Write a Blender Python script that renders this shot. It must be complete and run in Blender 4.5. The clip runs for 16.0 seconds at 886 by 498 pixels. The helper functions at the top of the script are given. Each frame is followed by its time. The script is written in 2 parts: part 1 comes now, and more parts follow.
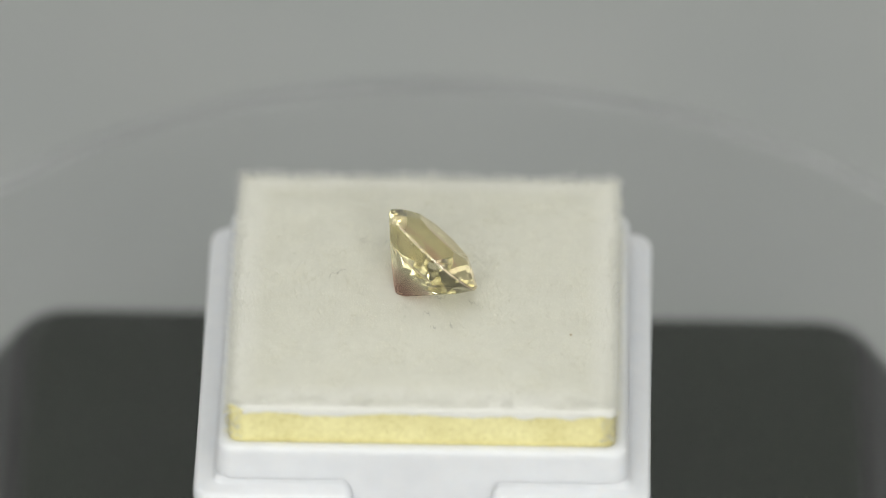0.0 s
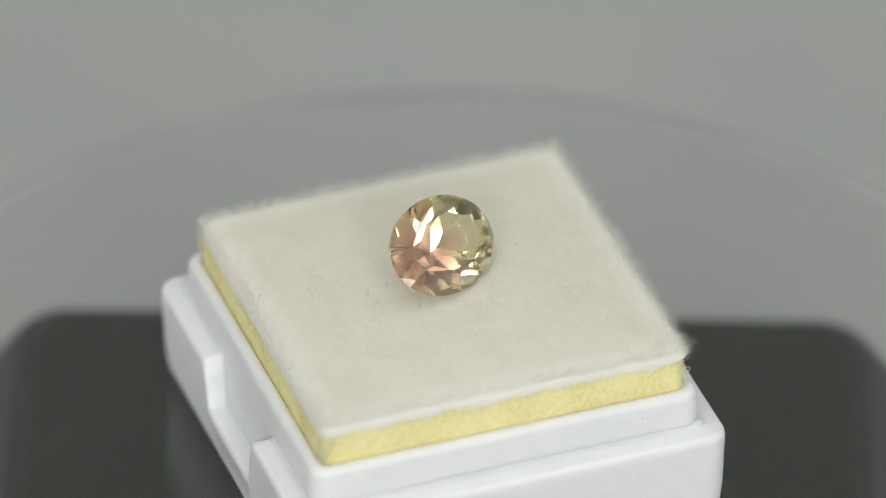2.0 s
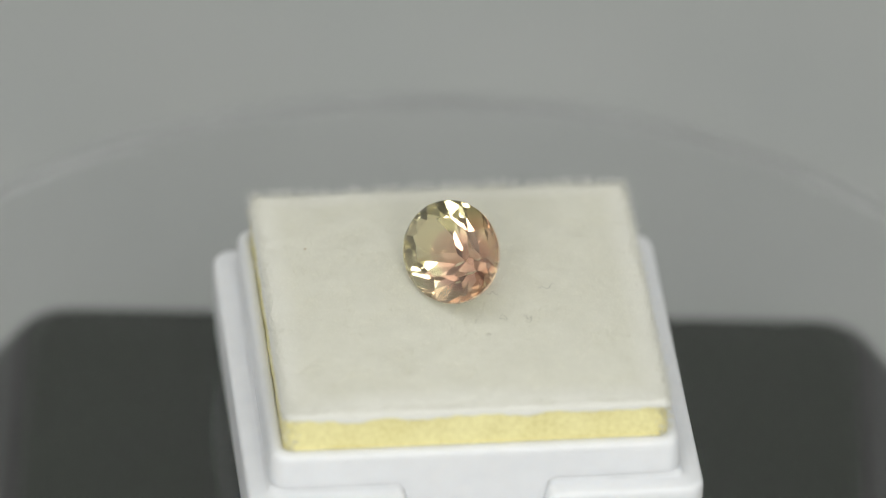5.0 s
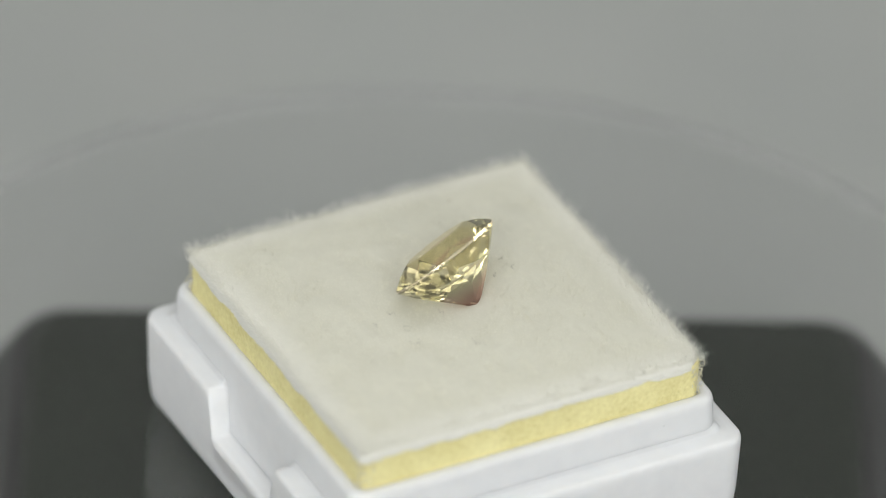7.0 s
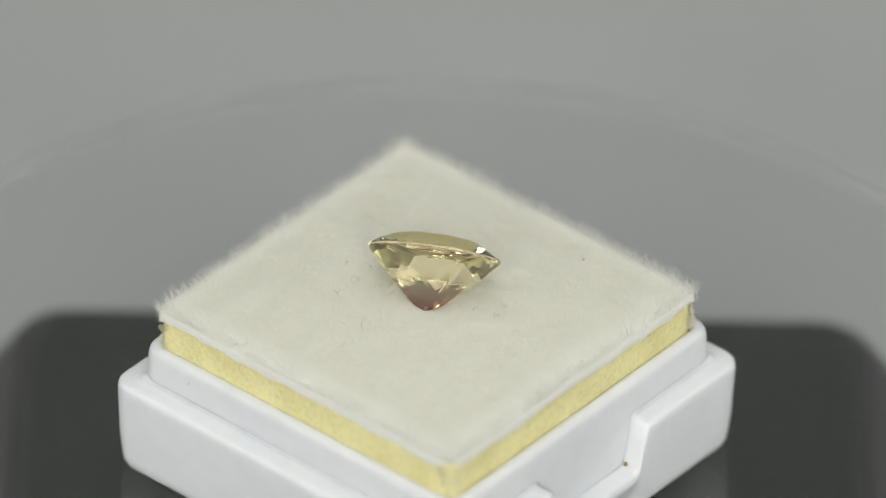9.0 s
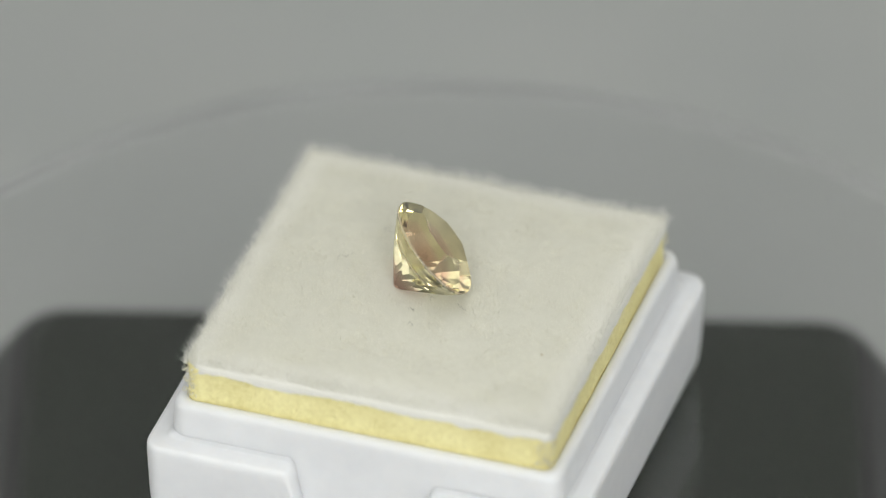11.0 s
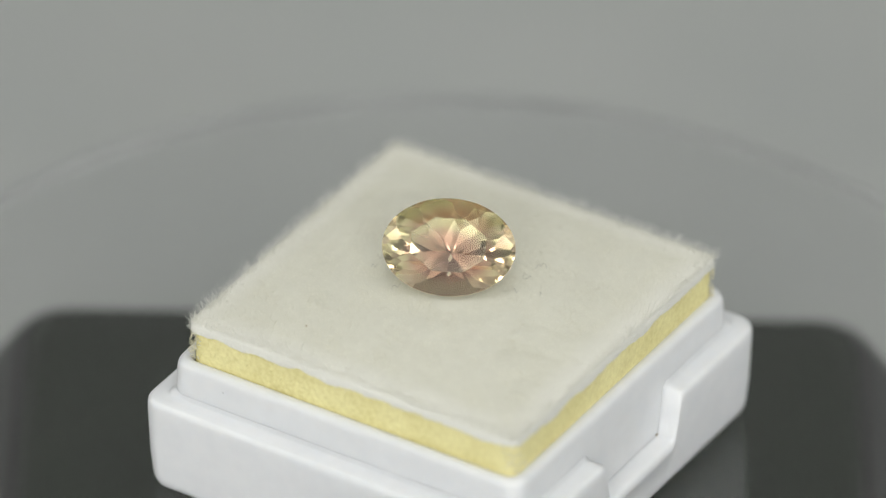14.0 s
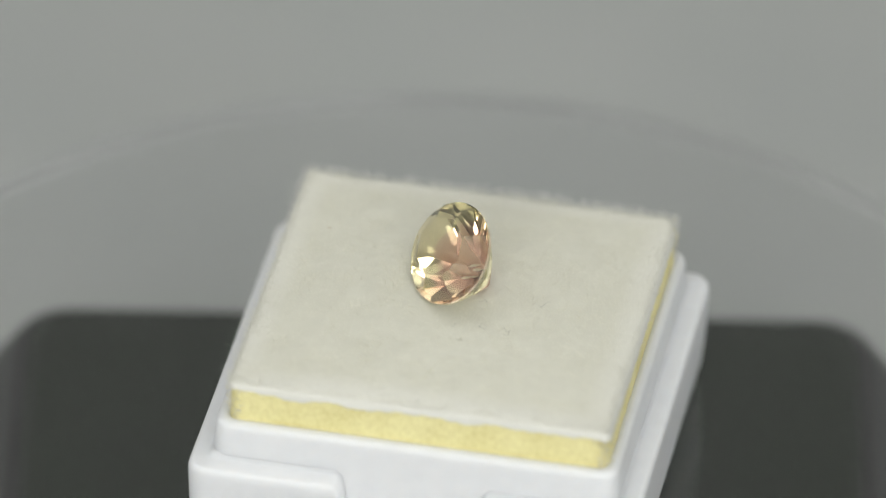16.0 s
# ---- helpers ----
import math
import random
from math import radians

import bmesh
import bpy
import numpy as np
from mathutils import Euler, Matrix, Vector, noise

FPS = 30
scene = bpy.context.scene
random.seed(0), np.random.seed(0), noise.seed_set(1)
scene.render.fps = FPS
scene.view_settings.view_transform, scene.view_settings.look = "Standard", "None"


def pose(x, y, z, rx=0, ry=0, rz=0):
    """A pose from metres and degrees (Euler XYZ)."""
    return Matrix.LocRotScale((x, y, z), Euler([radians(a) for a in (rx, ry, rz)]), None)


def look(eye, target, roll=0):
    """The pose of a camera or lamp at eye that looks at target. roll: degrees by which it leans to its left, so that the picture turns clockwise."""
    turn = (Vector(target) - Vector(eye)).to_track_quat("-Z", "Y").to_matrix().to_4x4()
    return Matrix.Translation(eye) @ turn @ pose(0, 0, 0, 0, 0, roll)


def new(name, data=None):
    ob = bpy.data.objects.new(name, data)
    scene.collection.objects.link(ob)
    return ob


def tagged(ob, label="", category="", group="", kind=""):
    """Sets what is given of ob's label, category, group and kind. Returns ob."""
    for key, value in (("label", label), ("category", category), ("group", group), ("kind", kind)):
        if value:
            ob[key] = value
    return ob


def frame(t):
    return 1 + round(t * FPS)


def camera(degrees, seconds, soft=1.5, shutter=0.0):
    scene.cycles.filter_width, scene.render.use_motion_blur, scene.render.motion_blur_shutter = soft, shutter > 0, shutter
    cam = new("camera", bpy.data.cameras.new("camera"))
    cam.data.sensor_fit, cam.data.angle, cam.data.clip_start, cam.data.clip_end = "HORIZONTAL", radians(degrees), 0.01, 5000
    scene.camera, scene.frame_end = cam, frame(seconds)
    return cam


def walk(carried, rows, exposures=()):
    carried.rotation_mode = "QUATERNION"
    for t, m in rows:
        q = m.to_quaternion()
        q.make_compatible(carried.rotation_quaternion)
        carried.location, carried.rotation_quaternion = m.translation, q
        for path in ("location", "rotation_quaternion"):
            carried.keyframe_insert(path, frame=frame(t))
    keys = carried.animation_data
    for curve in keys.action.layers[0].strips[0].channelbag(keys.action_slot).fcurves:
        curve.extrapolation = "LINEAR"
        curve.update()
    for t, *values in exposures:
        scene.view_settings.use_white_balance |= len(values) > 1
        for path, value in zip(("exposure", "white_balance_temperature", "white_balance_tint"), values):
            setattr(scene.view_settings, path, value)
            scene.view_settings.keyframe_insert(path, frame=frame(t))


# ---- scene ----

MM = 0.001
SECONDS = 16.0
# ---- camera: a long macro lens on a tripod, looking down at the turntable ----
cam = camera(5.388, SECONDS, soft=0.95)
EYE = Vector((0.00006, -0.52339, 0.38715))
PITCH = radians(35.259)
CAM_POSE = look(EYE, EYE + Vector((0, math.cos(PITCH), -math.sin(PITCH))), 0.9425)
walk(cam, [(0.0, CAM_POSE), (SECONDS, CAM_POSE)])
cam.data.dof.use_dof = True
cam.data.dof.focus_distance = 0.6415
cam.data.dof.aperture_fstop = 16.5

# ---- light: assumed, unseen photo tent with a ceiling panel and two front panels ----
world = bpy.data.worlds.new("faint_world")
world.use_nodes = True
scene.world = world
world.node_tree.nodes["Background"].inputs["Color"].default_value = (0.9, 0.95, 1.0, 1)
world.node_tree.nodes["Background"].inputs["Strength"].default_value = 0.05


def panel(name, eye, target, sx, sy, watts, colour):
    data = bpy.data.lights.new(name, "AREA")
    data.shape, data.size, data.size_y, data.energy, data.color = "RECTANGLE", sx, sy, watts, colour
    ob = new(name, data)
    ob.matrix_world = look(eye, target)
    return ob


panel("ceiling_panel", (0.0, -0.16, 0.72), (0.0, -0.05, 0.0), 0.80, 1.00, 2.16, (1.0, 0.995, 0.955))
for side in (-1, 1):
    panel("front_panel", (side * 0.26, -0.86, 0.50), (0.0, 0.0, 0.0), 0.30, 0.36, 2.75, (0.99, 0.99, 0.968))


# ---- materials ----
def material(name, colour, rough=0.5, metallic=0.0, **extra):
    m = bpy.data.materials.new(name)
    m.use_nodes = True
    b = m.node_tree.nodes["Principled BSDF"]
    b.inputs["Base Color"].default_value = (*colour, 1)
    b.inputs["Roughness"].default_value = rough
    b.inputs["Metallic"].default_value = metallic
    for key, value in extra.items():
        b.inputs[key.replace("_", " ")].default_value = value
    return m, m.node_tree.nodes, m.node_tree.links, b


def vary(m, low, high, scale, fine, bump=0.0, bump_scale=1000.0, distance=0.0001, rough=None):
    """Two scales of mottling between two colours, and a fine relief."""
    nodes, links = m.node_tree.nodes, m.node_tree.links
    b = nodes["Principled BSDF"]
    tc = nodes.new("ShaderNodeTexCoord")
    n1, n2 = nodes.new("ShaderNodeTexNoise"), nodes.new("ShaderNodeTexNoise")
    n1.inputs["Scale"].default_value, n2.inputs["Scale"].default_value = scale, fine
    n1.inputs["Detail"].default_value = n2.inputs["Detail"].default_value = 4
    add = nodes.new("ShaderNodeMath")
    add.operation = "ADD"
    half = nodes.new("ShaderNodeMath")
    half.operation = "MULTIPLY"
    half.inputs[1].default_value = 0.5
    ramp = nodes.new("ShaderNodeValToRGB")
    ramp.color_ramp.elements[0].position, ramp.color_ramp.elements[1].position = 0.35, 0.65
    ramp.color_ramp.elements[0].color, ramp.color_ramp.elements[1].color = (*low, 1), (*high, 1)
    for n in (n1, n2):
        links.new(tc.outputs["Object"], n.inputs["Vector"])
    links.new(n1.outputs["Fac"], add.inputs[0])
    links.new(n2.outputs["Fac"], add.inputs[1])
    links.new(add.outputs[0], half.inputs[0])
    links.new(half.outputs[0], ramp.inputs["Fac"])
    links.new(ramp.outputs["Color"], b.inputs["Base Color"])
    if bump:
        n3, bp = nodes.new("ShaderNodeTexNoise"), nodes.new("ShaderNodeBump")
        n3.inputs["Scale"].default_value, n3.inputs["Detail"].default_value = bump_scale, 5
        bp.inputs["Strength"].default_value, bp.inputs["Distance"].default_value = bump, distance
        links.new(tc.outputs["Object"], n3.inputs["Vector"])
        links.new(n3.outputs["Fac"], bp.inputs["Height"])
        links.new(bp.outputs["Normal"], b.inputs["Normal"])
    if rough:
        mr = nodes.new("ShaderNodeMapRange")
        mr.inputs["To Min"].default_value, mr.inputs["To Max"].default_value = rough
        links.new(n1.outputs["Fac"], mr.inputs["Value"])
        links.new(mr.outputs["Result"], b.inputs["Roughness"])
    return m


paper = vary(material("grey_paper", (0.4, 0.4, 0.4), 0.9)[0], (0.388, 0.404, 0.395), (0.414, 0.424, 0.412), 9, 60, 0.15, 900, 0.0003)
# added, unseen back panel: its grey sets what disc and stone reflect
dim_back = vary(material("added_back_grey", (0.1, 0.1, 0.1), 0.9)[0], (0.25, 0.255, 0.25), (0.31, 0.315, 0.31), 5, 80, 0.2, 600, 0.0005)
bounce_white = vary(material("added_bounce_white", (0.8, 0.8, 0.8), 0.9)[0], (0.76, 0.77, 0.77), (0.82, 0.82, 0.82), 5, 80, 0.2, 600, 0.0005)
# added, unseen panel behind the camera, darkened so the stone mirrors contrast
dim_front = vary(material("added_front_grey", (0.05, 0.05, 0.05), 0.95)[0], (0.17, 0.17, 0.172), (0.23, 0.23, 0.23), 5, 80, 0.2, 600, 0.0005)
plastic = vary(material("white_plastic", (0.85, 0.86, 0.88), 0.35)[0], (0.745, 0.757, 0.777), (0.79, 0.80, 0.815), 90, 700, 0.10, 1600, 0.00005, (0.30, 0.45))
_b = plastic.node_tree.nodes["Principled BSDF"]
_b.inputs["Subsurface Weight"].default_value, _b.inputs["Subsurface Scale"].default_value = 0.55, 0.0012
_b.inputs["Subsurface Radius"].default_value = (1.0, 0.95, 0.9)
black = vary(material("black_plastic", (0.03, 0.03, 0.03), 0.5)[0], (0.0056, 0.0080, 0.0052), (0.0092, 0.0125, 0.0085), 30, 300, 0.04, 600, 0.00005, (0.18, 0.28))
black.node_tree.nodes["Principled BSDF"].inputs["Specular Tint"].default_value = (0.93, 1.0, 0.88, 1)
black_side = vary(material("black_plastic_side", (0.04, 0.04, 0.04), 0.45)[0], (0.012, 0.011, 0.012), (0.018, 0.017, 0.018), 30, 300, 0.04, 600, 0.00005)
steel = vary(material("spindle_steel", (0.5, 0.5, 0.5), 0.3, 1.0)[0], (0.45, 0.45, 0.46), (0.55, 0.55, 0.55), 200, 2000)
acrylic, _, _, _b = material("clear_acrylic", (0.965, 0.97, 0.965), 0.02, IOR=1.54)
_b.inputs["Transmission Weight"].default_value = 1.0
sanded = vary(material("sanded_acrylic_edge", (0.3, 0.3, 0.3), 0.8)[0], (0.31, 0.32, 0.313), (0.345, 0.355, 0.347), 60, 900)
cloth = vary(material("white_velour", (0.84, 0.83, 0.76), 0.95)[0], (0.668, 0.659, 0.568), (0.708, 0.699, 0.606), 420, 1500, 0.3, 1500, 0.0001)
pile_mat = vary(material("velour_pile", (0.86, 0.85, 0.79), 0.9)[0], (0.845, 0.832, 0.742), (0.925, 0.912, 0.826), 420, 1500)


def translucent(m, share):
    """Lets part of the light pass through thin fibres."""
    nodes, links = m.node_tree.nodes, m.node_tree.links
    b, out = nodes["Principled BSDF"], nodes["Material Output"]
    t, mx = nodes.new("ShaderNodeBsdfTranslucent"), nodes.new("ShaderNodeMixShader")
    links.new(b.inputs["Base Color"].links[0].from_socket, t.inputs["Color"])
    mx.inputs[0].default_value = share
    links.new(b.outputs[0], mx.inputs[1])
    links.new(t.outputs[0], mx.inputs[2])
    links.new(mx.outputs[0], out.inputs["Surface"])


def cream_centre(m, size, white):
    """Thin cloth: creamy over the foam, whiter where its cut edge is doubled in pile."""
    nodes, links = m.node_tree.nodes, m.node_tree.links
    b, tc = nodes["Principled BSDF"], nodes["Texture Coordinate"]
    old = b.inputs["Base Color"].links[0].from_socket
    sep, ax, ay, top, mr, mix = (nodes.new(k) for k in ("ShaderNodeSeparateXYZ", "ShaderNodeMath", "ShaderNodeMath", "ShaderNodeMath", "ShaderNodeMapRange", "ShaderNodeMix"))
    sub = nodes.new("ShaderNodeVectorMath")
    sub.operation = "ADD"
    sub.inputs[1].default_value = (0.92 * MM, -0.56 * MM, 0)
    ax.operation = ay.operation = "ABSOLUTE"
    top.operation = "MAXIMUM"
    mr.inputs["From Min"].default_value, mr.inputs["From Max"].default_value = size * 0.84, size * 1.06
    mix.data_type, mix.blend_type = "RGBA", "MIX"
    mix.inputs["B"].default_value = (*white, 1)
    links.new(tc.outputs["Object"], sub.inputs[0])
    links.new(sub.outputs[0], sep.inputs[0])
    links.new(sep.outputs["X"], ax.inputs[0])
    links.new(sep.outputs["Y"], ay.inputs[0])
    links.new(ax.outputs[0], top.inputs[0])
    links.new(ay.outputs[0], top.inputs[1])
    links.new(top.outputs[0], mr.inputs["Value"])
    links.new(mr.outputs["Result"], mix.inputs["Factor"])
    links.new(old, mix.inputs["A"])
    links.new(mix.outputs["Result"], b.inputs["Base Color"])


cream_centre(cloth, 13.0 * MM, (0.82, 0.812, 0.762))
cream_centre(pile_mat, 13.0 * MM, (0.91, 0.91, 0.875))
translucent(pile_mat, 0.6)
lint_mat = vary(material("grey_lint", (0.2, 0.2, 0.19), 0.8)[0], (0.18, 0.18, 0.165), (0.36, 0.36, 0.33), 900, 4000)
crumb_mat = vary(material("dirt_crumb", (0.2, 0.15, 0.08), 0.8)[0], (0.06, 0.05, 0.03), (0.45, 0.33, 0.14), 1500, 5000)


def foam_material():
    m = vary(material("yellow_foam", (0.75, 0.68, 0.30), 0.8)[0], (0.765, 0.69, 0.325), (0.93, 0.865, 0.465), 350, 3000)
    nodes, links = m.node_tree.nodes, m.node_tree.links
    nodes["Principled BSDF"].inputs["Specular IOR Level"].default_value = 0.1
    tc = nodes["Texture Coordinate"]
    v, bp = nodes.new("ShaderNodeTexVoronoi"), nodes.new("ShaderNodeBump")
    v.inputs["Scale"].default_value = 2800
    bp.inputs["Strength"].default_value, bp.inputs["Distance"].default_value = 0.45, 0.00008
    links.new(tc.outputs["Object"], v.inputs["Vector"])
    links.new(v.outputs["Distance"], bp.inputs["Height"])
    links.new(bp.outputs["Normal"], nodes["Principled BSDF"].inputs["Normal"])
    return m


foam_mat = foam_material()
torn_mat = vary(material("torn_foam", (0.7, 0.68, 0.5), 0.7)[0], (0.60, 0.57, 0.40), (0.86, 0.83, 0.66), 900, 6000)


def gem_material():
    """Two-coloured stone: straw yellow to rose, zoned along its depth and length."""
    m, nodes, links, old = material("peach_stone", (0.9, 0.7, 0.5), 0.0)
    nodes.remove(old)
    b = nodes.new("ShaderNodeBsdfGlass")
    b.inputs["Roughness"].default_value, b.inputs["IOR"].default_value = 0.0, 1.58
    tc, sep = nodes.new("ShaderNodeTexCoord"), nodes.new("ShaderNodeSeparateXYZ")
    noise_tex = nodes.new("ShaderNodeTexNoise")
    noise_tex.inputs["Scale"].default_value = 320
    noise_tex.inputs["Detail"].default_value = 2
    # rose at the culet, yellow through the pavilion, the crown peach towards one long side and straw towards the other
    down, across, wobble = nodes.new("ShaderNodeMapRange"), nodes.new("ShaderNodeMapRange"), nodes.new("ShaderNodeMath")
    down.inputs["From Min"].default_value, down.inputs["From Max"].default_value = -4.0 * MM, 1.2 * MM
    across.inputs["From Min"].default_value, across.inputs["From Max"].default_value = -2.6 * MM, 1.6 * MM
    wobble.operation = "MULTIPLY_ADD"
    wobble.inputs[1].default_value = 0.9 * MM
    crown, tint = nodes.new("ShaderNodeMix"), nodes.new("ShaderNodeMix")
    crown.data_type = tint.data_type = "RGBA"
    crown.inputs["A"].default_value, crown.inputs["B"].default_value = (0.998, 0.970, 0.85, 1), (0.995, 0.95, 0.875, 1)
    ramp, upper = nodes.new("ShaderNodeValToRGB"), nodes.new("ShaderNodeMapRange")
    e = ramp.color_ramp.elements
    e[0].position, e[0].color = 0.0, (0.74, 0.55, 0.50, 1)
    e[1].position, e[1].color = 1.0, (0.99, 0.975, 0.84, 1)
    for q, c in ((0.30, (0.86, 0.69, 0.62)), (0.40, (0.93, 0.81, 0.73)), (0.44, (0.985, 0.965, 0.80))):
        mid = e.new(q)
        mid.color = (*c, 1)
    upper.inputs["From Min"].default_value, upper.inputs["From Max"].default_value = -0.10 * MM, 0.06 * MM
    links.new(tc.outputs["Object"], sep.inputs[0])
    links.new(tc.outputs["Object"], noise_tex.inputs["Vector"])
    links.new(noise_tex.outputs["Fac"], wobble.inputs[0])
    links.new(sep.outputs["Z"], wobble.inputs[2])
    links.new(wobble.outputs[0], down.inputs["Value"])
    links.new(sep.outputs["X"], across.inputs["Value"])
    links.new(sep.outputs["Z"], upper.inputs["Value"])
    links.new(down.outputs["Result"], ramp.inputs["Fac"])
    links.new(across.outputs["Result"], crown.inputs["Factor"])
    links.new(upper.outputs["Result"], tint.inputs["Factor"])
    links.new(ramp.outputs["Color"], tint.inputs["A"])
    links.new(crown.outputs["Result"], tint.inputs["B"])
    links.new(tint.outputs["Result"], b.inputs["Color"])
    # a little diffuse and translucent scatter, mixed in to lift the dark facets
    scatter, glow, m1, m2 = (nodes.new(k) for k in ("ShaderNodeBsdfDiffuse", "ShaderNodeBsdfTranslucent", "ShaderNodeMixShader", "ShaderNodeMixShader"))
    links.new(tint.outputs["Result"], scatter.inputs["Color"])
    links.new(tint.outputs["Result"], glow.inputs["Color"])
    m1.inputs[0].default_value, m2.inputs[0].default_value = 0.6, 0.03
    links.new(scatter.outputs[0], m1.inputs[1])
    links.new(glow.outputs[0], m1.inputs[2])
    links.new(b.outputs[0], m2.inputs[1])
    links.new(m1.outputs[0], m2.inputs[2])
    links.new(m2.outputs[0], nodes["Material Output"].inputs["Surface"])
    return m


gem_mat = gem_material()
girdle_mat = vary(material("glint_pale_girdle", (0.85, 0.7, 0.55), 0.5)[0], (0.70, 0.55, 0.40), (0.95, 0.84, 0.68), 700, 1500)


# ---- mesh helpers ----
def part(name, bm, mat, parent, label="", smooth=False):
    """Links a bmesh as one mesh object, under a thing or a part."""
    me = bpy.data.meshes.new(name)
    bm.to_mesh(me)
    bm.free()
    me.materials.append(mat)
    if smooth:
        for f in me.polygons:
            f.use_smooth = True
    ob = new(name, me)
    ob.parent = parent
    return tagged(ob, label)


def empty(name, label, category, group="", kind=""):
    return tagged(new(name), label, category, group, kind)


def ring(hx, hy, r, z, side=14, arc=8):
    """Points of a rounded rectangle, anticlockwise, with points spread along its sides."""
    pts = []
    for k, (sx, sy) in enumerate(((1, -1), (1, 1), (-1, 1), (-1, -1))):
        cx, cy, a0 = sx * (hx - r), sy * (hy - r), -math.pi / 2 + k * math.pi / 2
        for i in range(arc + 1):
            a = a0 + math.pi / 2 * i / arc
            pts.append(Vector((cx + r * math.cos(a), cy + r * math.sin(a), z)))
        nx, ny = ((1, 1), (-1, 1), (-1, -1), (1, -1))[k]
        a1 = a0 + math.pi / 2
        p = pts[-1]
        q = Vector((nx * (hx - r) + r * math.cos(a1), ny * (hy - r) + r * math.sin(a1), z))
        for i in range(1, side):
            pts.append(p.lerp(q, i / side))
    return pts


def loft(rings, cap_first=True, cap_last=True):
    bm = bmesh.new()
    rows = [[bm.verts.new(p) for p in pts] for pts in rings]
    for a, b in zip(rows, rows[1:]):
        n = len(a)
        for i in range(n):
            bm.faces.new((a[i], a[(i + 1) % n], b[(i + 1) % n], b[i]))
    if cap_first:
        bm.faces.new(rows[0][::-1])
    if cap_last:
        bm.faces.new(rows[-1])
    return bm


def shifted(pts, dx, dy):
    return [p + Vector((dx, dy, 0)) for p in pts]


def raw_mesh(name, verts, faces, mat, parent, label="", kind=""):
    me = bpy.data.meshes.new(name)
    me.from_pydata(verts, [], faces)
    me.materials.append(mat)
    ob = new(name, me)
    ob.parent = parent
    return tagged(ob, label, kind=kind)


# ---- the set: paper sweep, plus unseen walls and ceiling added for bounce light ----
GZ = -0.035
FLOOR_HALF, BACK, FRONT, TOP = 0.60, 0.62, -1.0, 0.80


def build_set():
    bm = bmesh.new()
    profile = [(FRONT, GZ), (-0.5, GZ), (0.0, GZ), (0.30, GZ)]
    for i in range(1, 9):
        a = math.pi / 2 * i / 12
        profile.append((0.30 + 0.30 * math.sin(a), GZ + 0.30 * (1 - math.cos(a))))
    xs = [-FLOOR_HALF + 2 * FLOOR_HALF * i / 8 for i in range(9)]
    grid = [[bm.verts.new((x, y, z)) for x in xs] for y, z in profile]
    for a, b in zip(grid, grid[1:]):
        for i in range(8):
            bm.faces.new((a[i], a[i + 1], b[i + 1], b[i]))
    ob = part("backdrop", bm, paper, None, "matt light grey seamless paper sweep under the turntable", True)
    tagged(ob, category="backdrop", kind="structure")
    sol = ob.modifiers.new("thickness", "SOLIDIFY")
    sol.thickness, sol.offset = 0.001, -1
    for name, lo, hi in (("wall_west", (-0.62, FRONT, GZ), (-0.602, 0.64, TOP)), ("wall_east", (0.602, FRONT, GZ), (0.62, 0.64, TOP)),
                         ("wall_south", (-0.62, FRONT - 0.02, GZ), (0.62, FRONT - 0.002, TOP)), ("wall_north", (-0.60, 0.61, GZ), (0.60, 0.64, TOP)),
                         ("ceiling", (-0.62, FRONT - 0.02, TOP + 0.002), (0.62, 0.64, TOP + 0.02))):
        b = bmesh.new()
        bmesh.ops.create_cube(b, size=1)
        for v in b.verts:
            v.co = Vector([l + (h - l) * (c + 0.5) for l, h, c in zip(lo, hi, v.co)])
        tagged(part(name, b, {"wall_north": dim_back, "wall_south": dim_front}.get(name, bounce_white), None, {"wall_north": "unseen grey panel added behind the paper to dim reflections", "wall_south": "unseen grey panel added behind the camera to give the stone contrast"}.get(name, "unseen white panel added round the set to bounce light")), category="ceiling" if name == "ceiling" else "wall", kind="structure")


build_set()


# ---- turntable: black flared housing, spindle, clear disc ----
def build_turntable():
    top = empty("turntable", "black plastic motor turntable carrying a clear acrylic disc", "turntable")
    top.location = (0, 0, GZ)
    h = 0.025
    def rr(half, r, z):
        return shifted(ring(half, half, r, z, 4, 8), 0.0002, -0.0022)
    rings = [rr(0.0445, 0.010, 0.0), rr(0.0445, 0.010, 0.001), rr(0.0435, 0.010, 0.003), rr(0.0312, 0.0042, h - 0.0012), rr(0.0306, 0.0038, h - 0.0004), rr(0.0298, 0.0034, h - 0.0003)]
    part("housing", loft(rings, True, True), black_side, top, "black plastic housing with flared sides")
    plate = [rr(0.0296, 0.0032, h - 0.0006), rr(0.0296, 0.0032, h - 0.0001), rr(0.0292, 0.003, h + 0.0002)]
    part("top_plate", loft(plate), black, top, "matt black top plate")
    b = bmesh.new()
    bmesh.ops.create_cone(b, cap_ends=True, segments=32, radius1=0.005, radius2=0.004, depth=0.0066)
    bmesh.ops.translate(b, verts=b.verts, vec=(0, 0, h + 0.0036))
    part("spindle", b, steel, top, "short steel spindle")
    n, rad, thick = 160, 0.045, 0.0029
    rr2 = []
    for r, z in ((rad - 0.0002, -thick), (rad, -thick + 0.0002), (rad, -0.0002), (rad - 0.0002, 0.0)):
        rr2.append([Vector((r * math.cos(2 * math.pi * i / n), r * math.sin(2 * math.pi * i / n), z)) for i in range(n)])
    disc = part("disc", loft(rr2), acrylic, top, "round clear acrylic disc with a sanded edge")
    disc.data.materials.append(sanded)
    for f in disc.data.polygons:
        if abs(f.normal.z) < 0.9:
            f.material_index = 1
    disc.visible_shadow = False
    return disc


disc = build_turntable()

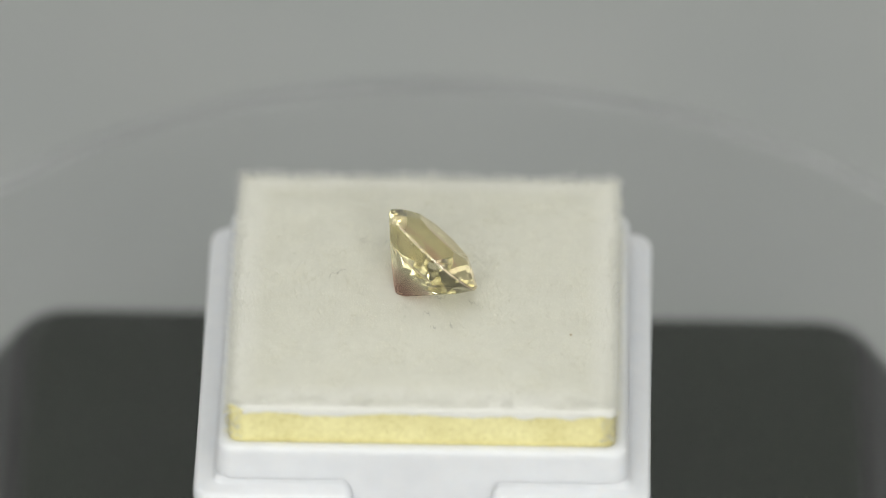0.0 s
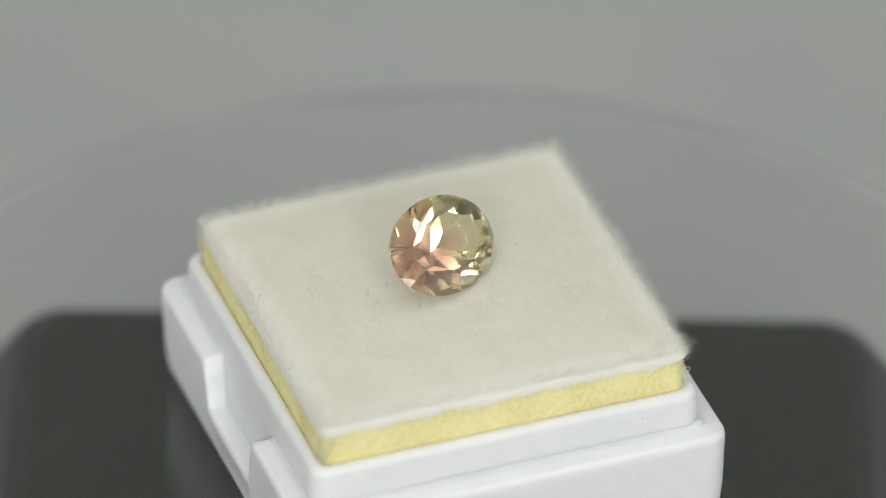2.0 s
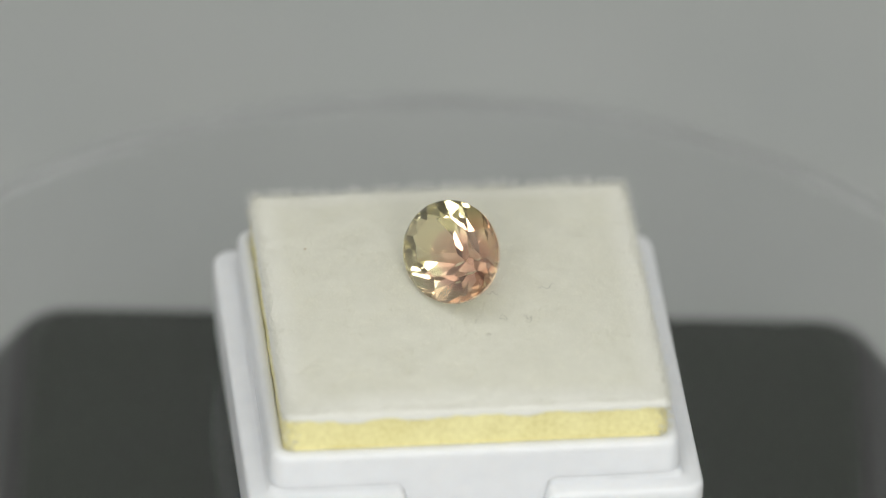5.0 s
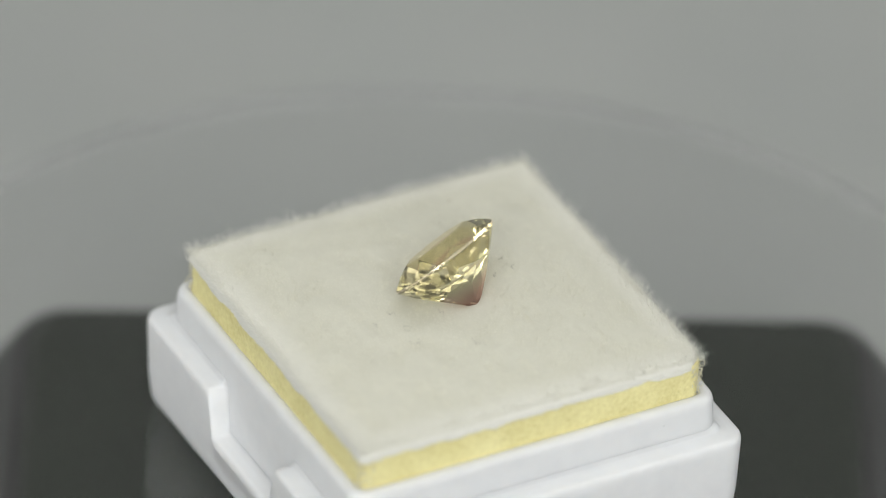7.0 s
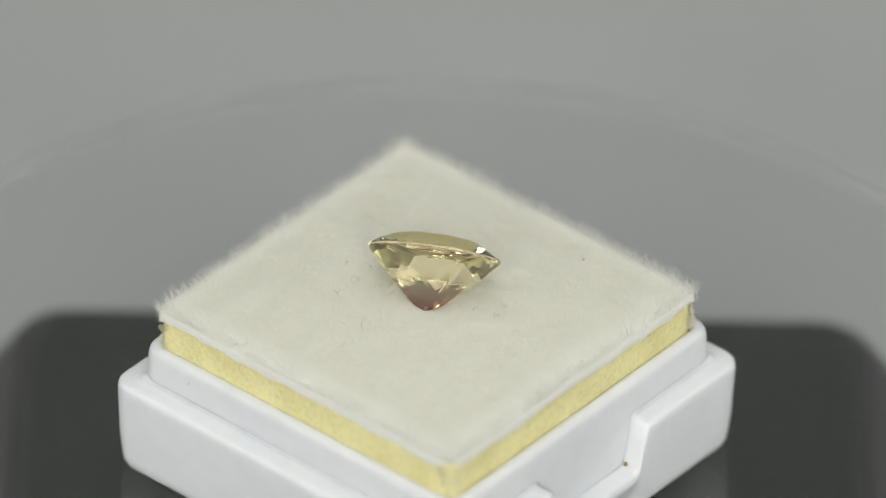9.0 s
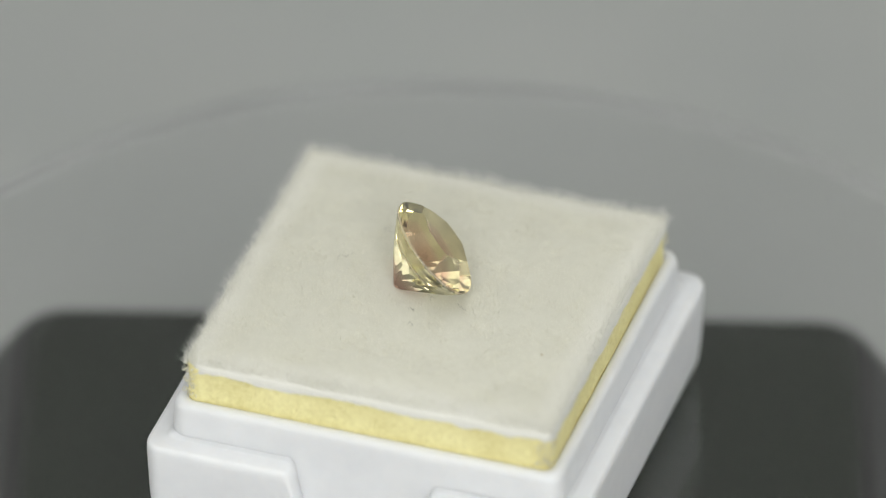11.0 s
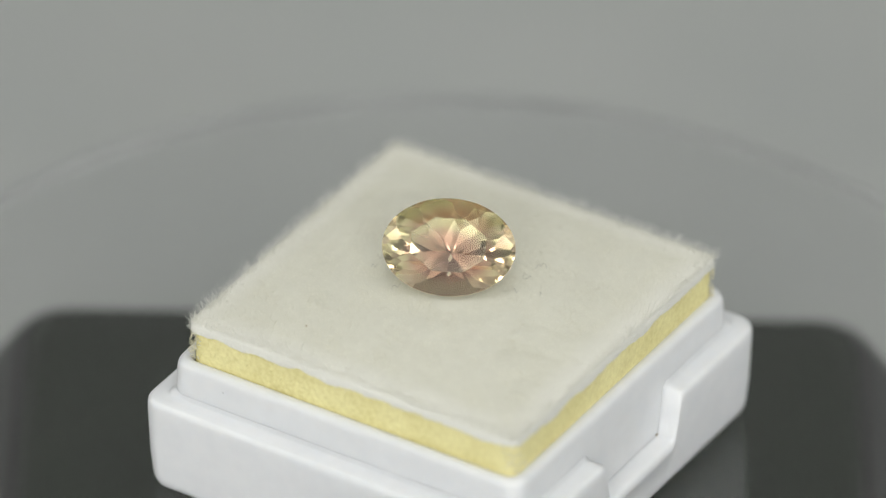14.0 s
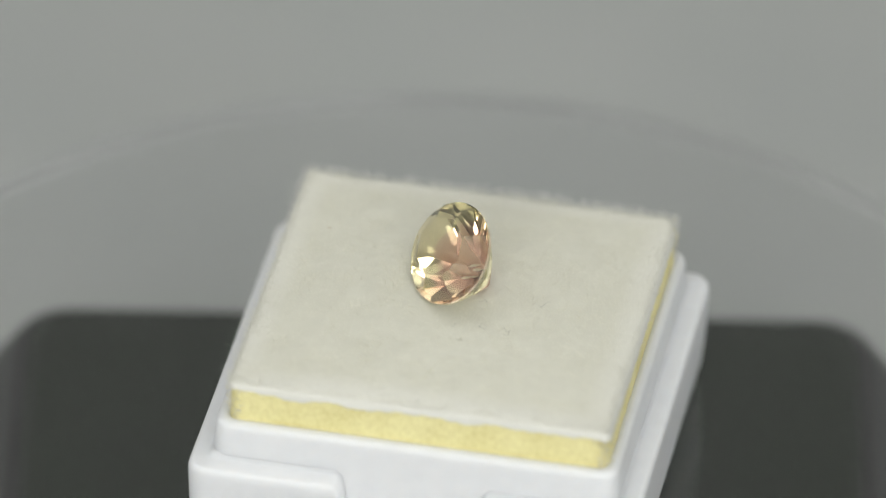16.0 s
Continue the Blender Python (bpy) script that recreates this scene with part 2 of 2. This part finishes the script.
# ---- the gem box: stepped white plastic tray ----
BOX_X, BOX_Y, BOX_HX, BOX_HY = -0.88 * MM, 0.46 * MM, 15.48 * MM, 15.52 * MM
LEDGE, NOTCH, RIM = 7.44 * MM, 3.9 * MM, 10.35 * MM


def notch_height(p):
    """The ledge dips in the middle of the two sides that face along y."""
    if abs(p.y) < BOX_HY - 2.6 * MM:
        return 0.0
    u = (5.05 * MM - abs(p.x)) / (0.95 * MM)
    u = min(1.0, max(0.0, u))
    return (LEDGE - NOTCH) * u * u * (3 - 2 * u)


def box_ring(inset, z, r=1.45 * MM, ledge=False):
    pts = ring(BOX_HX - inset, BOX_HY - inset, max(r - inset * 0.6, 0.3 * MM), z, 72, 8)
    if ledge:
        for p in pts:
            p.z -= notch_height(p)
    return shifted(pts, BOX_X, BOX_Y)


def build_box():
    box = empty("gem_box", "small square white plastic gem box base with stepped rim", "gem box")
    z0 = 0.02 * MM
    rings = [box_ring(1.5 * MM, z0), box_ring(0.95 * MM, z0 + 0.05 * MM), box_ring(0.6 * MM, 0.3 * MM), box_ring(0.38 * MM, 0.8 * MM), box_ring(0.3 * MM, 1.4 * MM),
             box_ring(0.16 * MM, 3.0 * MM), box_ring(0.04 * MM, LEDGE - 0.80 * MM, ledge=True), box_ring(0.05 * MM, LEDGE - 0.42 * MM, ledge=True), box_ring(0.10 * MM, LEDGE - 0.22 * MM, ledge=True),
             box_ring(0.21 * MM, LEDGE - 0.07 * MM, ledge=True), box_ring(0.38 * MM, LEDGE - 0.01 * MM, ledge=True), box_ring(0.80 * MM, LEDGE + 0.02 * MM, ledge=True), box_ring(1.22 * MM, LEDGE + 0.06 * MM, ledge=True),
             box_ring(1.40 * MM, LEDGE + 0.14 * MM, ledge=True), box_ring(1.50 * MM, LEDGE + 0.36 * MM, ledge=True), box_ring(2.2 * MM, LEDGE + 0.40 * MM, ledge=True)]
    part("body", loft(rings, True, False), plastic, box, "white plastic base with finger notches on two sides", True)
    rings = [box_ring(i * MM, z, 2.2 * MM) for i, z in ((1.38, NOTCH - 0.3 * MM), (1.47, 6.0 * MM), (1.58, RIM - 0.75 * MM), (1.63, RIM - 0.42 * MM), (1.73, RIM - 0.20 * MM), (1.90, RIM - 0.06 * MM), (2.12, RIM),
                                                        (2.34, RIM - 0.02 * MM), (2.48, RIM - 0.12 * MM), (2.52, RIM - 1.0 * MM), (2.58, 2.2 * MM), (2.8, 2.0 * MM))]
    part("collar", loft(rings, False, True), plastic, box, "raised inner rim", True)
    for sx in (-1, 1):
        for sy in (-1, 1):
            b = bmesh.new()
            bmesh.ops.create_cube(b, size=1)
            bmesh.ops.scale(b, vec=(0.25 * MM, 0.35 * MM, 1.9 * MM), verts=b.verts)
            bmesh.ops.bevel(b, geom=b.edges[:], offset=0.1 * MM, segments=2, affect="EDGES")
            bmesh.ops.translate(b, verts=b.verts, vec=(BOX_X + sx * (BOX_HX - 1.69 * MM), BOX_Y + sy * 9.6 * MM, 8.4 * MM))
            part("snap_rib", b, plastic, box, "", True)
    return box


gem_box = build_box()

# ---- the pad: yellow foam block under a white velour cover ----
PAD_X, PAD_Y, PAD_HX, PAD_HY = -0.95 * MM, 0.55 * MM, 13.03 * MM, 13.08 * MM
PAD_TOP = 13.36 * MM
DOME = 0.85 * MM


def dome(x, y):
    u, v = (x - PAD_X) / PAD_HX, (y - PAD_Y) / PAD_HY
    edge = 1 - max(abs(u), abs(v))
    roll = 0.10 * MM * max(0.0, 1 - edge / 0.06) ** 2
    return DOME * max(0.0, 1 - u * u) ** 0.8 * max(0.0, 1 - v * v) ** 0.8 - roll


def wavy(x, y, s, a, seed=0.0):
    return a * noise.noise(Vector((x * s, y * s, seed)))


def rounded_corner(x, y):
    """Pulls the tips of the cut cloth in; one corner is worn rounder than the rest."""
    u, v = x - PAD_X, y - PAD_Y
    rad = 1.6 * MM if u < 0 and v < 0 else 0.5 * MM
    du, dv = abs(u) - (PAD_HX - rad), abs(v) - (PAD_HY - rad)
    if du > 0 and dv > 0:
        m = max(du, dv) / math.hypot(du, dv)
        u = math.copysign(PAD_HX - rad + du * m, u)
        v = math.copysign(PAD_HY - rad + dv * m, v)
    return PAD_X + u, PAD_Y + v


def cut_line(x, y):
    """Height in mm of the ragged lower edge of the cover."""
    return 12.62 + 0.34 * noise.noise(Vector((x * 420, y * 420, 5))) + 0.16 * noise.noise(Vector((x * 1300, y * 1300, 6)))


def build_pad():
    pad = empty("foam_pad", "square yellow foam pad with a white velour top in the box", "foam pad")
    side = 150
    levels = [5.0, 8.0, 9.6, 10.0] + [10.2 + 0.19 * i for i in range(15)]
    rings = []
    for z in levels:
        pts = ring(PAD_HX - 0.02 * MM, PAD_HY - 0.02 * MM, 1.0 * MM, z * MM, side, 5)
        out = []
        for p in pts:
            d = Vector((p.x, p.y, 0)).normalized()
            if z > 9.7:
                k = noise.noise(p * 5200) * 0.05 + noise.noise(p * 500) * 0.08
                p = p + d * k * MM
            else:
                p = p + d * 0.02 * MM
            out.append(p + Vector((PAD_X, PAD_Y, 0)))
        rings.append(out)
    part("foam_block", loft(rings), foam_mat, pad, "pale yellow open-cell foam", False)

    # cover: a domed sheet with a rolled, ragged edge
    n = 110
    bm = bmesh.new()
    rows = []
    for j in range(n + 1):
        row = []
        for i in range(n + 1):
            u, v = 2 * i / n - 1, 2 * j / n - 1
            x, y = PAD_X + u * PAD_HX, PAD_Y + v * PAD_HY
            x, y = rounded_corner(x, y)
            z = PAD_TOP + dome(x, y) + wavy(x, y, 450, 0.07 * MM) + wavy(x, y, 1600, 0.03 * MM, 3.0)
            row.append(bm.verts.new((x, y, z)))
        rows.append(row)
    for a, b in zip(rows, rows[1:]):
        for i in range(n):
            bm.faces.new((a[i], a[i + 1], b[i + 1], b[i]))
    border = [rows[0][i] for i in range(n)] + [rows[j][n] for j in range(n)] + [rows[n][n - i] for i in range(n)] + [rows[n - j][0] for j in range(n)]
    last = border
    for out, z in ((0.07, 13.05), (0.12, 12.85), (0.13, None)):
        loop = []
        for v in border:
            d = Vector((v.co.x - PAD_X, v.co.y - PAD_Y, 0))
            m = max(abs(d.x) / PAD_HX, abs(d.y) / PAD_HY)
            d = Vector((d.x if abs(d.x) / PAD_HX > m - 1e-6 else 0, d.y if abs(d.y) / PAD_HY > m - 1e-6 else 0, 0)).normalized()
            low = cut_line(v.co.x, v.co.y)
            zz = (z if z else low) * MM
            loop.append(bm.verts.new((v.co.x + d.x * out * MM, v.co.y + d.y * out * MM, zz)))
        m = len(loop)
        for i in range(m):
            bm.faces.new((last[(i + 1) % m], last[i], loop[i], loop[(i + 1) % m]))
        last = loop
    part("cover", bm, cloth, pad, "white velour cover", True)

    # pile: short leaning fibres, longer and splayed along the edges
    rng = np.random.default_rng(4)
    def fibres(name, count, edge, skirt=False):
        u, v = rng.uniform(-1, 1, count), rng.uniform(-1, 1, count)
        ox, oy = np.zeros(count), np.zeros(count)
        if edge:
            s = rng.integers(0, 4, count)
            e = 1 - rng.exponential(0.020, count)
            u = np.where(s == 0, e, np.where(s == 1, -e, u))
            v = np.where(s == 2, e, np.where(s == 3, -e, v))
            ox = np.where(s == 0, 1.0, np.where(s == 1, -1.0, 0.0))
            oy = np.where(s == 2, 1.0, np.where(s == 3, -1.0, 0.0))
        x, y = PAD_X + u * PAD_HX, PAD_Y + v * PAD_HY
        z = np.array([PAD_TOP + dome(a, b) for a, b in zip(x, y)]) - 0.04 * MM
        clump = np.array([noise.noise(Vector((a * 700, b * 700, 2))) for a, b in zip(x, y)])
        length = (0.26 + 0.18 * rng.random(count) + 0.12 * clump) * (1.6 if edge else 0.55) * MM
        lean_x, lean_y = 0.5 * clump + rng.normal(0, 0.7, count), 0.4 + rng.normal(0, 0.7, count)
        # the stone presses the pile flat along the line on which it lies
        ax, ay, bx, by = -3.05 * MM, -0.85 * MM, 1.64 * MM, 1.48 * MM
        along = np.clip(((x - ax) * (bx - ax) + (y - ay) * (by - ay)) / ((bx - ax) ** 2 + (by - ay) ** 2), 0, 1)
        pressed = np.hypot(x - ax - along * (bx - ax), y - ay - along * (by - ay)) < 1.1 * MM
        length = np.where(pressed, 0.3 * length, length)
        if edge:
            lean_x, lean_y = lean_x + ox * rng.uniform(0.1, 1.3, count), lean_y + oy * rng.uniform(0.1, 1.3, count)
            length *= rng.uniform(0.6, 1.9, count)
            z = z - rng.uniform(0, 0.08, count) * MM
        up = np.ones(count)
        if skirt:
            x, y = PAD_X + ox * (PAD_HX + 0.09 * MM) + (1 - abs(ox)) * u * PAD_HX, PAD_Y + oy * (PAD_HY + 0.09 * MM) + (1 - abs(oy)) * v * PAD_HY
            low = np.array([cut_line(a, b) for a, b in zip(x, y)])
            z = (low + (13.0 - low) * rng.random(count)) * MM
            lean_x, lean_y, up = ox * 1.0 + rng.normal(0, 0.5, count), oy * 1.0 + rng.normal(0, 0.5, count), rng.normal(0.25, 0.7, count)
            length = rng.uniform(0.14, 0.34, count) * MM
        d = np.stack([lean_x, lean_y, up], 1)
        d /= np.linalg.norm(d, axis=1)[:, None]
        a = np.arctan2(lean_y, lean_x) + np.pi / 2 + rng.normal(0, 0.3, count)
        w = np.stack([np.cos(a), np.sin(a), 0 * a], 1) * (rng.uniform(0.007, 0.013, count) * MM)[:, None]
        base = np.stack([x, y, z], 1)
        bend = np.stack([rng.normal(0, 0.12, count), rng.normal(0, 0.12, count), 0 * a], 1) * length[:, None]
        midp = base + d * (length * 0.55)[:, None]
        tip = base + d * length[:, None] + bend
        verts = np.stack([base - w, base + w, midp - w * 0.8, midp + w * 0.8, tip], 1).reshape(-1, 3)
        k = np.arange(count) * 5
        quads = np.stack([k, k + 1, k + 3, k + 2], 1).tolist()
        tris = np.stack([k + 2, k + 3, k + 4], 1).tolist()
        raw_mesh(name, verts.tolist(), quads + tris, pile_mat, pad, "short fuzzy white pile", "stuff")
    fibres("nap", 55000, False)
    fibres("nap_edge", 10000, True)
    fibres("nap_skirt", 3500, True, True)

    # torn open cells at the corners of the foam
    verts, faces = [], []
    for sx in (-1, 1):
        for sy in (-1, 1):
            for _ in range(46):
                a, rad0 = random.uniform(0.1, 1.47), random.uniform(0.75, 1.32) * MM
                c = Vector((PAD_X + sx * (PAD_HX - 1.0 * MM + rad0 * math.cos(a)), PAD_Y + sy * (PAD_HY - 1.0 * MM + rad0 * math.sin(a)), random.uniform(10.5, 12.75) * MM))
                rot = Euler([random.uniform(0, 6.28) for _ in range(3)]).to_matrix()
                rad, w, n0, m = random.uniform(0.12, 0.24) * MM, random.uniform(0.02, 0.035) * MM, len(verts), 8
                for i in range(m):
                    a = 2 * math.pi * i / m
                    for q in range(3):
                        b = 2 * math.pi * q / 3
                        r = rad + w * math.cos(b)
                        verts.append(c + rot @ Vector((r * math.cos(a), r * math.sin(a) * 0.8, w * math.sin(b))))
                for i in range(m):
                    for q in range(3):
                        faces.append((n0 + i * 3 + q, n0 + ((i + 1) % m) * 3 + q, n0 + ((i + 1) % m) * 3 + (q + 1) % 3, n0 + i * 3 + (q + 1) % 3))
    raw_mesh("torn_edge", [tuple(v) for v in verts], faces, torn_mat, pad, "torn foam cells at the corners", "stuff")
    return pad


foam_pad = build_pad()

# ---- the stone: an oval brilliant lying on its pavilion ----
GEM_L, GEM_W = 9.1 * MM, 6.75 * MM
GEM_POS = Vector((-0.46 * MM, 0.44 * MM, 16.96 * MM))
GEM_AZIMUTH, GEM_TILT = 26.4, 46.0
FOLD = 12


def build_stone():
    bm = bmesh.new()
    bmesh.ops.create_cube(bm, size=4)
    def cut(n, p):
        n = Vector(n).normalized()
        g = bm.verts[:] + bm.edges[:] + bm.faces[:]
        r = bmesh.ops.bisect_plane(bm, geom=g, dist=1e-6, plane_co=p, plane_no=n, clear_outer=True)
        edges = [e for e in r["geom_cut"] if isinstance(e, bmesh.types.BMEdge)]
        if len(edges) > 2:
            bmesh.ops.contextual_create(bm, geom=edges)
    def facet(angle, phi, point):
        a, f = radians(angle), radians(phi)
        cut((math.sin(a) * math.cos(f), math.sin(a) * math.sin(f), math.cos(a)), point)
    g = 0.025
    rnd = random.Random(7)
    def tilt():
        return rnd.uniform(-1.4, 1.4)
    for i in range(48):
        f = 2 * math.pi * (i + 0.5) / 48
        cut((math.cos(f), math.sin(f), 0), (math.cos(f), math.sin(f), 0))
    cut((0, 0, 1), (0, 0, 0.33))
    for i in range(8):
        phi = 45 * i
        f, f2 = radians(phi), radians(phi + 22.5)
        facet(35 + tilt(), phi + tilt(), (math.cos(f), math.sin(f), g))
        facet(20.5, phi + 22.5, (0.66 * math.cos(f2), 0.66 * math.sin(f2), 0.305))
        for s in (-1, 1):
            f3 = radians(phi + s * 11.25)
            facet(42.5, phi + s * 11.25, (math.cos(f3), math.sin(f3), g))
    for i in range(FOLD):
        step = 360 / FOLD
        phi = step * (i + 0.5)
        f, f2 = radians(phi), radians(phi + step / 2)
        facet(180 - 49.8 - 5.0 * math.sin(f) ** 2 + tilt(), phi + tilt(), (math.cos(f), math.sin(f), -g))
        facet(180 - 46.6 - 4.0 * math.sin(f2) ** 2 + tilt(), phi + step / 2 + tilt(), (0.54 * math.cos(f2), 0.54 * math.sin(f2), -0.598 - 0.05 * math.sin(f2) ** 2))
        for s in (-1, 1):
            f3 = radians(phi + s * step / 4)
            facet(180 - 53.6 - 3.5 * math.sin(f3) ** 2 + tilt(), phi + s * step / 4 + tilt(), (math.cos(f3), math.sin(f3), -g))
    cut((0, 0, -1), (0, 0, -1.20))
    bmesh.ops.remove_doubles(bm, verts=bm.verts, dist=0.004)
    bmesh.ops.recalc_face_normals(bm, faces=bm.faces)
    bmesh.ops.scale(bm, vec=(GEM_W / 2, GEM_L / 2, GEM_W / 2), verts=bm.verts)
    ob = part("gemstone", bm, gem_mat, None, "faceted oval peach and yellow gemstone lying on white velour")
    # girdle: a hair-thin matt band round the stone, its pale colour painting the rim's glint
    n, rings = 96, []
    for k, z in ((1.002, -0.28), (1.0035, -0.2), (1.0035, 0.2), (1.002, 0.28)):
        rings.append([Vector((k * GEM_W / 2 * math.cos(2 * math.pi * i / n), k * GEM_L / 2 * math.sin(2 * math.pi * i / n), z * g * GEM_W / 2)) for i in range(n)])
    rings.append(rings[0])
    part("girdle", loft(rings, False, False), girdle_mat, ob, "matt girdle band, pale to imitate the glint along the rim", True)
    return tagged(ob, category="gemstone")


gemstone = build_stone()
GEM_LOCAL = Matrix.Translation(GEM_POS) @ pose(0, 0, 0, 0, 0, GEM_AZIMUTH) @ pose(0, 0, 0, 0, GEM_TILT, 0) @ pose(0, 0, 0, -2.0, 0, 0)


# ---- lint and crumbs ----
def strand(name, pts, width, mat, label, category, group):
    bm = bmesh.new()
    rings = []
    for i, p in enumerate(pts):
        t = (pts[min(i + 1, len(pts) - 1)] - pts[max(i - 1, 0)]).normalized()
        a = t.cross(Vector((0, 0, 1))).normalized() if abs(t.z) < 0.95 else Vector((1, 0, 0))
        b = t.cross(a)
        w = width * (1 - 0.5 * abs(2 * i / (len(pts) - 1) - 1))
        rings.append([p + w * (a * math.cos(q) + b * math.sin(q)) for q in (0.0, 2.09, 4.19)])
    return tagged(part(name, loft(rings), mat, None, label), category=category, group=group)


def build_lint():
    rnd = random.Random(11)
    made = []
    for x, y, length, curl in ((-5.05, 5.4, 1.1, 2.5), (-5.6, 4.9, 0.8, 1.0), (0.57, -1.5, 0.9, 1.5), (0.1, -1.9, 0.6, 2.0), (0.83, -4.5, 0.5, 1.0), (-6.4, 1.4, 1.6, 2.6), (-3.6, 4.5, 1.8, 6.0),
                               (-1.9, 4.8, 0.7, 1.2), (2.0, -1.9, 0.9, 1.8), (-0.3, -5.2, 0.8, 4.0), (-3.5, 2.1, 0.9, 1.0), (-2.6, 6.6, 0.5, 2.0), (-0.6, -3.6, 0.7, 3.0)):
        a, pts = rnd.uniform(0, 6.28), []
        px, py = x * MM, y * MM
        n = 16
        for i in range(n):
            z = PAD_TOP + dome(px, py) + (0.26 + 0.12 * math.sin(i * 0.7 + x)) * MM
            pts.append(Vector((px, py, z)))
            a += curl / n + rnd.uniform(-0.25, 0.25)
            px += math.cos(a) * length * MM / n
            py += math.sin(a) * length * MM / n
        made.append(strand("lint_fibre", pts, 0.013 * MM, lint_mat, "thin curled grey lint fibre on the white velour", "lint", "lint fibres on the pad"))
    for x, y, z, s in ((9.0, -5.0, None, 0.05), (3.35, -13.85, NOTCH + 0.2 * MM, 0.16), (-4.9, 14.5, NOTCH + 0.2 * MM, 0.13)):
        bm = bmesh.new()
        bmesh.ops.create_icosphere(bm, subdivisions=2, radius=s * MM)
        for v in bm.verts:
            v.co *= 1 + 0.5 * noise.noise(v.co * 9000 + Vector((x, y, 0)))
            v.co.x *= 1.5
        zz = z if z else PAD_TOP + dome(x * MM, y * MM) + 0.25 * MM
        bmesh.ops.translate(bm, verts=bm.verts, vec=(x * MM, y * MM, zz))
        made.append(tagged(part("crumb", bm, crumb_mat, None, "tiny dark brown crumb of dirt stuck on white"), category="crumb", group="crumbs"))
    return made


lint = build_lint()

# ---- the turn: clockwise seen from above, with a slight wobble ----
PERIOD, PHASE, SWAY = 10.5, -1.39, 0.7
WOBBLE = Matrix.Rotation(radians(0.964), 4, "X") @ Matrix.Rotation(radians(-0.527), 4, "Y")


def turned(t):
    return pose(0, 0, 0, 0, 0, PHASE - 360.0 * t / PERIOD + SWAY * math.cos(2 * math.pi * t / PERIOD)) @ WOBBLE


def motions():
    times = [0.5 * i for i in range(33)]
    rows = [(t, turned(t)) for t in times]
    walk(disc, [(t, Matrix.Translation((0, 0, -GZ)) @ m) for t, m in rows])
    for thing in (gem_box, foam_pad, *lint):
        walk(thing, rows)
    walk(gemstone, [(t, m @ GEM_LOCAL) for t, m in rows])


motions()
